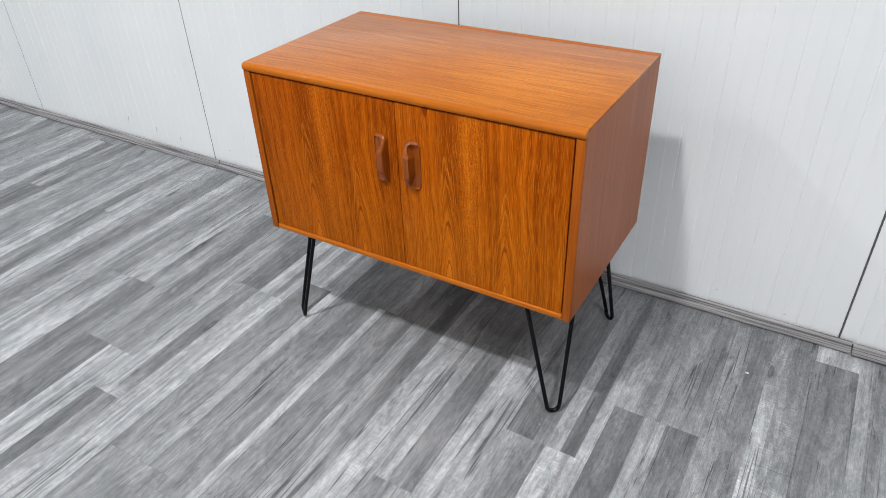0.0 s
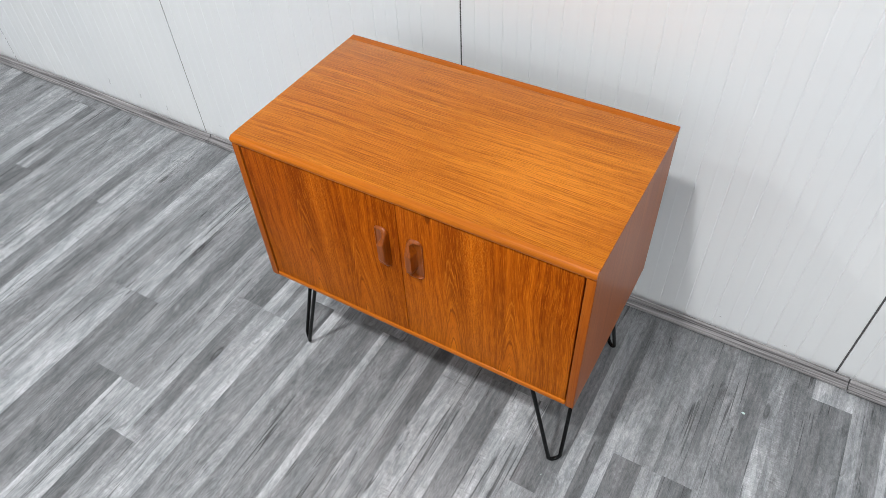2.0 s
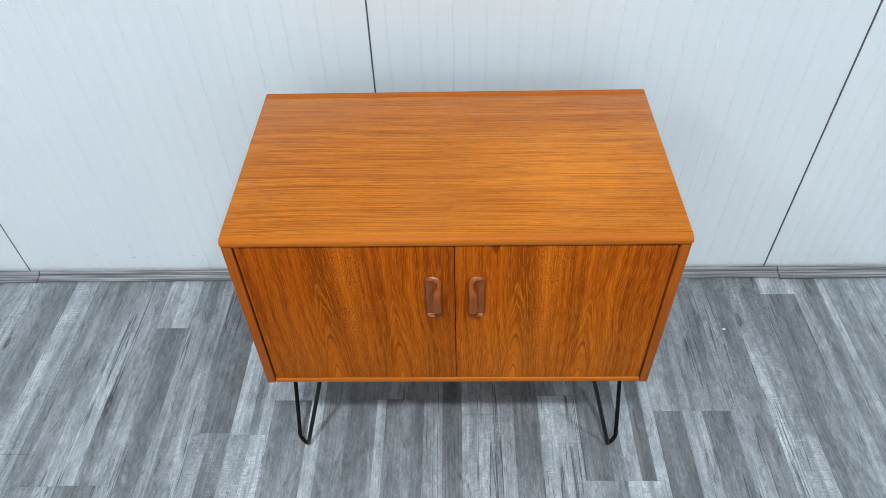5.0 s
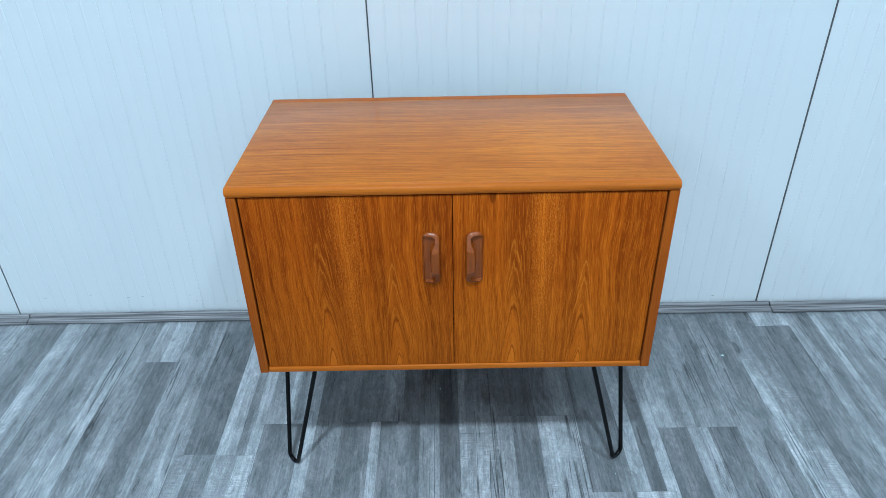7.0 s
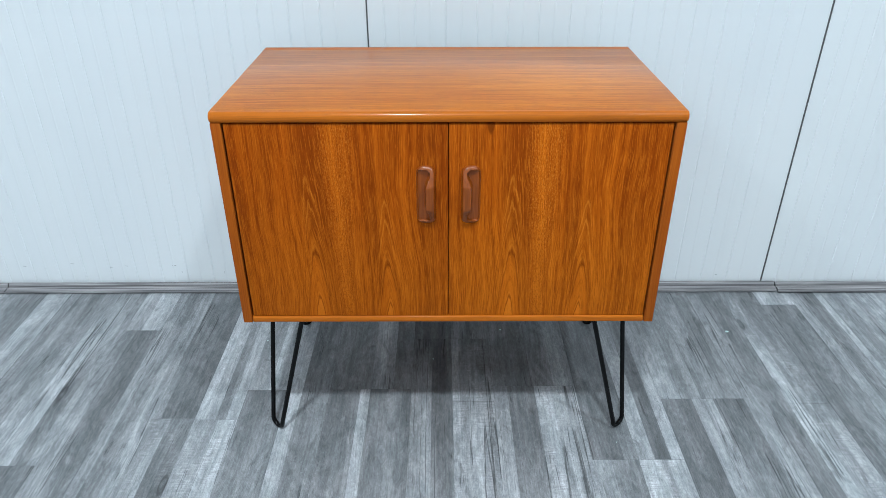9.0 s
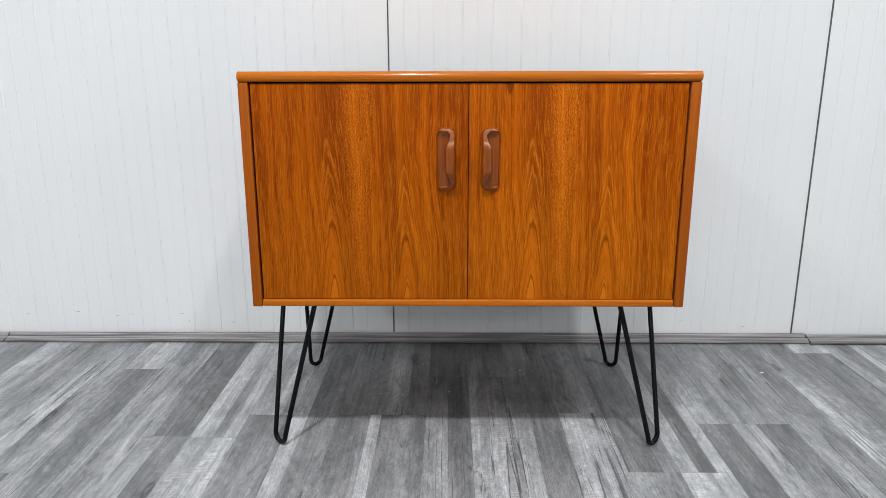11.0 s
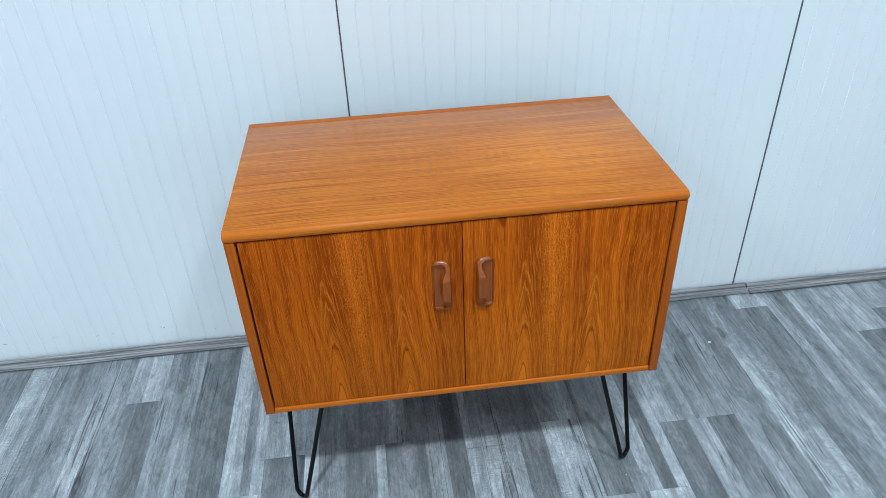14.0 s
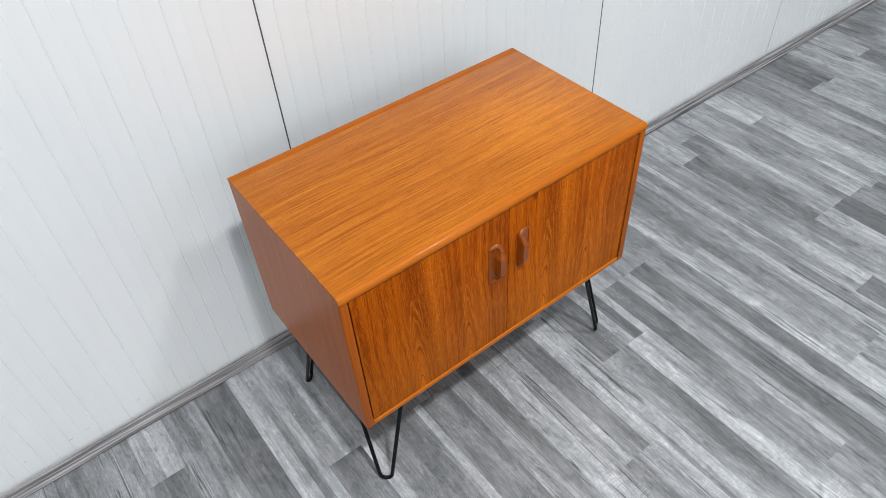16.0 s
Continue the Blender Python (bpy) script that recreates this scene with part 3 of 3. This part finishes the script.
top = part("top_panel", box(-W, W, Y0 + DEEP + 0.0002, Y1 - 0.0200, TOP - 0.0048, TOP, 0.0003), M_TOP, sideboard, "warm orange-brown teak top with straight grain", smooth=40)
part("front_lip", front_lip(), M_LIP, top, "rounded solid teak edging", smooth=40)
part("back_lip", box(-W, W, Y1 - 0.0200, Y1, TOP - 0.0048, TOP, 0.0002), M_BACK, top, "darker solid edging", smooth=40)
part("top_core", box(-W + 0.0185, W - 0.0185, Y0 + DEEP + 0.0004, Y1 - 0.003, TOP - LIP, TOP - 0.0050), M_VOID, top)
for s in (-1, 1):
    xs = sorted((s * W, s * (W - 0.018)))
    outline = [(Y0 + 0.0062, FOOT), (Y1 - 0.002, FOOT), (Y1 - 0.002, TOP - 0.0052), (Y0 + DEEP + 0.0006, TOP - 0.0052), (Y0 + DEEP + 0.0006, TOP - LIP - 0.0004), (Y0 + 0.0062, TOP - LIP - 0.0004)]
    bm = extruded(outline, *xs)
    bmesh.ops.bevel(bm, geom=bm.edges[:], offset=0.0008, segments=1, affect="EDGES")
    side = part("side_panel", bm, M_SIDE, sideboard, "reddish teak-veneered side", smooth=40)
    part("front_edge", box(*xs, Y0 + 0.002, Y0 + 0.0060, FOOT, TOP - LIP - 0.0005, 0.0016), M_STILE, side, smooth=40)
part("bottom_panel", box(-W + 0.0185, W - 0.0185, Y0 + 0.002, Y1 - 0.004, FOOT + 0.0005, FOOT + 0.0142, 0.003, 3), M_LIP, sideboard, "lighter teak bottom rail", smooth=40)
part("back_panel", box(-W + 0.0185, W - 0.0185, Y1 - 0.014, Y1 - 0.006, FOOT + 0.0146, TOP - LIP - 0.0004), M_VOID, sideboard)
part("carcass_lining", box(-W + 0.019, W - 0.019, Y0 + 0.026, Y0 + 0.032, FOOT + 0.0146, TOP - LIP - 0.0006), M_VOID, sideboard, "dark inner frame behind the doors")


def handle_mesh(inner):
    """A carved finger pull: a rounded block, scooped out on its outer half; the grip bows out between and falls away slantwise at both ends.
    inner is the sign of the side towards the other door."""
    a, b, r = 0.0175, 0.0570, 0.0135
    rows, cols = 150, 56

    def smooth(v, lo, hi):
        k = min(max((v - lo) / (hi - lo), 0.0), 1.0)
        return k * k * (3 - 2 * k)

    bm = bmesh.new()
    grid = []
    for i in range(rows + 1):
        v = -b * math.cos(math.pi * i / rows) * 0.9998
        over = abs(v) - (b - r)
        w = a if over <= 0 else a - r + math.sqrt(max(r * r - over * over, 1e-8))
        line = []
        for j in range(cols + 1):
            s = -math.cos(math.pi * j / cols)
            x = w * s
            q = x / a
            end = abs(v) / b
            # distance to the rounded outline
            cx, cv = abs(x) - (a - r), abs(v) - (b - r)
            rim = r - math.hypot(max(cx, 0.0), max(cv, 0.0)) if cx > 0 or cv > 0 else r
            t = min(max(rim / 0.0044, 0.0), 1.0)
            edge = math.sqrt(1 - (1 - t) ** 2)
            # the bow of the grip: flat in the middle, slanting off from a clear kink
            fall = min(max((end - 0.07 * q - 0.34) / 0.64, 0.0), 1.0)
            grip = 0.0220 - 0.0175 * (fall * smooth(fall, -0.15, 0.34))
            low = 0.0036
            full = max(smooth(q, -0.75, -0.30), smooth(end, 0.76, 0.90) * smooth(q, -1.25, -0.55))
            body = low + (grip - low) * full
            # the scoop: its inner bank bends towards the other door near both ends
            bank = 0.00 + 0.44 * smooth(end, 0.34, 0.74) - 0.30 * smooth(end, 0.78, 0.90)
            scoop = smooth(bank - q, 0.0, 0.13) * smooth(rim, 0.0012, 0.0036) * smooth(b - abs(v), 0.0056, 0.0084)
            h = edge * body * (1 - scoop) + 0.0006 * scoop
            line.append(bm.verts.new((x * inner, -h, v)))
        grid.append(line)
    for p, q in zip(grid, grid[1:]):
        for j in range(cols):
            bm.faces.new((p[j], p[j + 1], q[j + 1], q[j]))
    loop = [e for e in bm.edges if e.is_boundary]
    new_geo = bmesh.ops.extrude_edge_only(bm, edges=loop)["geom"]
    for v in new_geo:
        if isinstance(v, bmesh.types.BMVert):
            v.co.y = 0.0005
    return bm


DOOR_Z, DOOR_W = FOOT + 0.0154, 0.3884
DOOR_H = TOP - LIP - 0.0026 - DOOR_Z
for s in (-1, 1):
    door = part("door", box(-DOOR_W / 2, DOOR_W / 2, 0, 0.018, 0, DOOR_H, 0.0012), M_DOOR, sideboard, "closed teak door with cathedral grain",
                at=(s * (0.0006 + DOOR_W / 2), Y0 + 0.0045, DOOR_Z), smooth=40)
    door.color = (0.87, 0.79, 0.87, 1.0) if s < 0 else (0.98, 0.92, 1.0, 0.983)
    part("handle", handle_mesh(-s), M_HANDLE, door, "carved dark teak finger pull", at=(-s * (0.0006 + DOOR_W / 2) + s * 0.0405, 0.0, 0.587 - DOOR_Z), smooth=40)


def hairpin(sx, sy):
    """One bent bar in a V: one shank leans in along the front, the other along the side."""
    r, zt = 0.0050, FOOT + 0.002
    foot = Vector((0.382 * sx, (2.891 - 3.09) if sy < 0 else (3.284 - 3.09), r))
    a_top = Vector((0.296 * sx, foot.y - sy * 0.004, zt))
    b_top = Vector((0.379 * sx, foot.y - sy * 0.100, zt))
    a_low = foot + Vector((-0.0132 * sx, sy * 0.0090, 0.0165))
    b_low = foot + Vector((0.0108 * sx, -sy * 0.0102, 0.0165))
    pts = [a_top.lerp(a_low, k / 6) for k in range(7)]
    mid = (a_low + b_low) / 2
    for i in range(1, 12):
        ang = math.pi * i / 12
        pts.append(mid + (a_low - mid) * math.cos(ang) + Vector((0, 0, -0.0165)) * math.sin(ang))
    pts += [b_low.lerp(b_top, k / 6) for k in range(7)]
    return tube(pts, r)


for sx in (-1, 1):
    for sy in (-1, 1):
        leg = part("leg", hairpin(sx, sy), M_STEEL, sideboard, "black steel hairpin leg", smooth=60)
        part("mounting_plate", box(sx * 0.34 - 0.05, sx * 0.34 + 0.05, sy * 0.135 - 0.05, sy * 0.135 + 0.05, FOOT - 0.0016, FOOT + 0.0008), M_STEEL, leg)

# ---------------------------------------------------------------- crumbs and marks
random.seed(5)
for x, y, s in ((0.755, 3.244, 0.0045), (0.145, 3.255, 0.0035), (-0.475, 3.21, 0.002), (-0.035, 3.13, 0.002), (0.585, 3.41, 0.0015), (-0.33, 2.66, 0.0015), (0.37, 2.84, 0.0014)):
    bm = bmesh.new()
    bmesh.ops.create_icosphere(bm, subdivisions=1, radius=s)
    for v in bm.verts:
        v.co = Vector((v.co.x * random.uniform(0.7, 1.3), v.co.y * random.uniform(0.6, 1.1), max(v.co.z * 0.4 * random.uniform(0.7, 1.2) + s * 0.3, 0)))
    tagged(new("paint_flake", mesh_of("paint_flake", bm, M_CHIP)), "tiny white flake lying on the grey floor", "debris", "crumbs on the floor").location = (x, y, 0.0003)

# ---------------------------------------------------------------- the floor
FLOOR_END = WALL_Y - 0.012
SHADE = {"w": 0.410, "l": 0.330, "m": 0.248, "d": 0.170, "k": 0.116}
# the boards by number: lengths from the room's middle to the wall, parted by the joint's y; each length in strips (its edge in parts of the board, the shades along it),
# then c where the print is cracked, s where it is saw-marked, and x with the y of a cut across it
# lengths under and right of the sideboard typed darker: its shadow painted into the print
BOARDS = {
    -24: ".5:md,1:lm", -23: "1:dmm", -22: ".5:ml,1:wl", -21: ".6:lmm @3.392 1:md", -20: ".5:mlw,1:mmd @3.394 1:dm", -19: "1:mdd @3.008 .6:lmm,1:dmd", -18: ".4:wll,1:lmm", -17: ".5:mml,1:dmm",
    -16: ".5:wlm,1:lwl", -15: ".6:dmd,1:mdm @3.007 .5:dm,1:lm", -14: ".5:wwl,1:lml c s x2.852", -13: ".6:mdm,1:dmd", -12: ".3:lwl,.7:wll,1:lmm c s x2.86",
    -11: ".5:lwm,1:wwl @2.775 .6:mmd,1:lmd", -10: ".5:dd,1:md @2.777 .42:wwlm,.8:mdlm,1:lmmd c", -9: ".7:ddd,1:mdd @2.536 .35:mmd,.7:mmdk,1:mdd @3.257 .45:ml,1:lw",
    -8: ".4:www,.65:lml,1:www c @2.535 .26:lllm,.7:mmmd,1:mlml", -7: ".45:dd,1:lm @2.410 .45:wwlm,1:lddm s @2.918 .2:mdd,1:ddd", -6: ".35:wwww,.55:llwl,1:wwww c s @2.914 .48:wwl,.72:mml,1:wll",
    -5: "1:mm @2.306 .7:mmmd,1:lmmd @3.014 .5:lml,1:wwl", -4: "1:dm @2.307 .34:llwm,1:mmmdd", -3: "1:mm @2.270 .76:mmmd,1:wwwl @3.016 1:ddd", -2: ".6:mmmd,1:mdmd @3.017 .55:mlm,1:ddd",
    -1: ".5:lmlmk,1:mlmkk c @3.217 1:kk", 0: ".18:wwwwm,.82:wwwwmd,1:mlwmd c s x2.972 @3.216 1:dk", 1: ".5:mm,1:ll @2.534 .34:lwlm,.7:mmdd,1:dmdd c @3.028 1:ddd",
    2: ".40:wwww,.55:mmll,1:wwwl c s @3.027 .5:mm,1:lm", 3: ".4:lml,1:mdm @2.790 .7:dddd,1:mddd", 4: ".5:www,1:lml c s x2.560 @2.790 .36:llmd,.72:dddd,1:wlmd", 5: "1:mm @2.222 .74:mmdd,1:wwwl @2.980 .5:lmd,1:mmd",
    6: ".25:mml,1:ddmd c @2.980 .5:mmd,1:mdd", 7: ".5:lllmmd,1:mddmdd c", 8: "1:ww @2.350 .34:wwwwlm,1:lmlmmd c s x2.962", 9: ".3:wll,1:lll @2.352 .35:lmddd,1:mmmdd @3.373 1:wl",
    10: ".32:wwlm,.8:mmmd,1:lwll c", 11: "1:dd @2.484 .4:lmml,1:wlml c", 12: ".4:dlmd,1:dmdd @3.222 1:ll", 13: ".5:ll,1:wl @2.745 .5:ddmd,1:mmmd @3.311 .5:lm,1:ml",
    14: "1:dd @2.740 .4:lwm,1:mml", 15: "1:dm @2.732 .6:wmml,1:lmdm", 16: ".5:md,1:dm @2.711 .5:lwmm,1:mmwm @3.211 1:ww", 17: ".6:wwlm,1:lwmm", 18: "1:ddmm", 19: ".5:mlm,1:mdm",
    20: "1:mll @3.200 1:kd", 21: "1:lml @3.186 .5:dd,1:md", 22: ".5:lml,1:mlm", 23: ".5:wwl,1:lml", 24: "1:dmd @3.212 1:ll",
}
floor = new("floor", mesh_of("floor", box(-ROOM_X, ROOM_X, ROOM_Y, WALL_Y + 0.05, -0.12, -0.0045), M_JOINT))
tagged(floor, "grey weathered-oak laminate boards laid square to the wall", "floor", kind="structure")
rng = random.Random(11)


def read_board(text):
    """The lengths of a board as written above: (strips, cracked, saw-marked, cut), and the joints between them."""
    lengths, cuts = [], []
    for word in text.split():
        if word[0] == "@":
            cuts.append(float(word[1:]))
        elif word[0] in "cs":
            lengths[-1][1 if word == "c" else 2] = 1.0
        elif word[0] == "x":
            lengths[-1][3] = float(word[1:])
        else:
            strips = [piece.split(":") for piece in word.split(",")]
            lengths.append([[(float(edge), shades) for edge, shades in strips], 0.0, 0.0, 0.0])
    return lengths, cuts


def board_mesh(y0, y1, strips, cracked, sawn, cut):
    """One board: a thin slab with eased edges, its top parted into the print's strips, which carry their shades."""
    g, c, length = 0.00006, 0.00014, y1 - y0
    bm = bmesh.new()
    tint = bm.loops.layers.float_color.new("print")
    start = max(y0, 2.15) if y1 > 2.3 else y0
    low = g + c
    us, vs = [low], [low]
    for edge, _ in strips:
        us.append(low + (BOARD - 2 * low) * min(edge, 1.0))
    us[-1] = BOARD - low
    steps = 6
    vs += [max(low, start - y0) + (y1 - max(y0, start)) * k / steps for k in range(0, steps)][0 if start > y0 else 1:]
    vs.append(length - low)
    if cut:
        vs = sorted(vs + [cut - y0 - 0.0018, cut - y0, cut - y0 + 0.0018])

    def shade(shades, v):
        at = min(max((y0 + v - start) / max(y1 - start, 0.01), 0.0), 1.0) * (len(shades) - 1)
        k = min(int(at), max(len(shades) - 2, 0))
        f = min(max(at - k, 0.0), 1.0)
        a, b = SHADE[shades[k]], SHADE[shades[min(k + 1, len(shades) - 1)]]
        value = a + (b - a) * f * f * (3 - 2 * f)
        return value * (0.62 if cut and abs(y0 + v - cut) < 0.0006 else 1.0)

    grid = [[bm.verts.new((u, v, 0.0)) for u in us] for v in vs]
    rise = rng.uniform(0.94, 1.06)
    for j in range(len(vs) - 1):
        for i, (_, shades) in enumerate(strips):
            f = bm.faces.new((grid[j][i], grid[j][i + 1], grid[j + 1][i + 1], grid[j + 1][i]))
            for loop, v in zip(f.loops, (vs[j], vs[j], vs[j + 1], vs[j + 1])):
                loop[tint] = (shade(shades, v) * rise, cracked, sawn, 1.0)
    rim = [*grid[0], *[row[-1] for row in grid[1:]], *grid[-1][-2::-1], *[row[0] for row in grid[-2:0:-1]]]
    n = len(rim)
    eased = [bm.verts.new((min(max(v.co.x, low), BOARD - low) + (-c if v.co.x <= low + 1e-7 else c if v.co.x >= BOARD - low - 1e-7 else 0),
                           v.co.y + (-c if v.co.y <= low + 1e-7 else c if v.co.y >= length - low - 1e-7 else 0), -0.0003)) for v in rim]
    foot = [bm.verts.new((v.co.x, v.co.y, -0.004)) for v in eased]
    for p, q in ((rim, eased), (eased, foot)):
        for i in range(n):
            f = bm.faces.new((p[i], q[i], q[(i + 1) % n], p[(i + 1) % n]))
            for loop in f.loops:
                loop[tint] = (0.20, 0.0, 0.0, 1.0)
    return bm


NEAR = 1.55
for k in range(-34, 36):
    if k in BOARDS:
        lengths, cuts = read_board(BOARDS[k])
    else:
        cuts = [rng.uniform(2.0, 2.5), rng.uniform(2.8, 3.35)]
        lengths = []
        for _ in range(3):
            edge = rng.choice((0.3, 0.45, 0.6, 0.75))
            lengths.append([[(edge, "".join(rng.choices("wllmmmmdd", k=3))), (1.0, "".join(rng.choices("wllmmmmdd", k=3)))], float(rng.random() < 0.3), float(rng.random() < 0.3), 0.0])
    ends = [NEAR, *cuts, FLOOR_END]
    for y0, y1, (strips, cracked, sawn, cut) in zip(ends, ends[1:], lengths):
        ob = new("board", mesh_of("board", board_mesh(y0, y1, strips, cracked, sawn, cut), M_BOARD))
        ob.parent, ob.location = floor, (ORIGIN + k * BOARD, y0, 0)

# the boards out of the camera's reach, as one sheet of strips
bm = bmesh.new()
tint = bm.loops.layers.float_color.new("print")
rest = []
for k in range(-71, 71):
    x0 = ORIGIN + k * BOARD
    if k < -34 or k >= 36:
        rest += [(x0, ROOM_Y, FLOOR_END)]
    else:
        rest += [(x0, ROOM_Y, NEAR)]
for x0, a, b in rest:
    y = a
    while y < b - 0.01:
        e = min(y + rng.uniform(0.8, 1.3), b)
        quad = [bm.verts.new(p) for p in ((x0 + 0.0003, y, 0), (x0 + BOARD - 0.0003, y, 0), (x0 + BOARD - 0.0003, e - 0.0006, 0), (x0 + 0.0003, e - 0.0006, 0))]
        low = [bm.verts.new((v.co.x, v.co.y, -0.004)) for v in quad]
        faces = [bm.faces.new(quad)]
        for i in range(4):
            faces.append(bm.faces.new((quad[i], low[i], low[(i + 1) % 4], quad[(i + 1) % 4])))
        value = SHADE[rng.choice("wllmmmddk")]
        for f in faces:
            for loop in f.loops:
                loop[tint] = (value, 0.3, 0.3, 1.0)
        y = e
far = new("far_boards", mesh_of("far_boards", bm, M_BOARD))
far.parent, far.color = floor, (1, 1, 1, 0)
tagged(far, "grey laminate boards further off", kind="stuff")
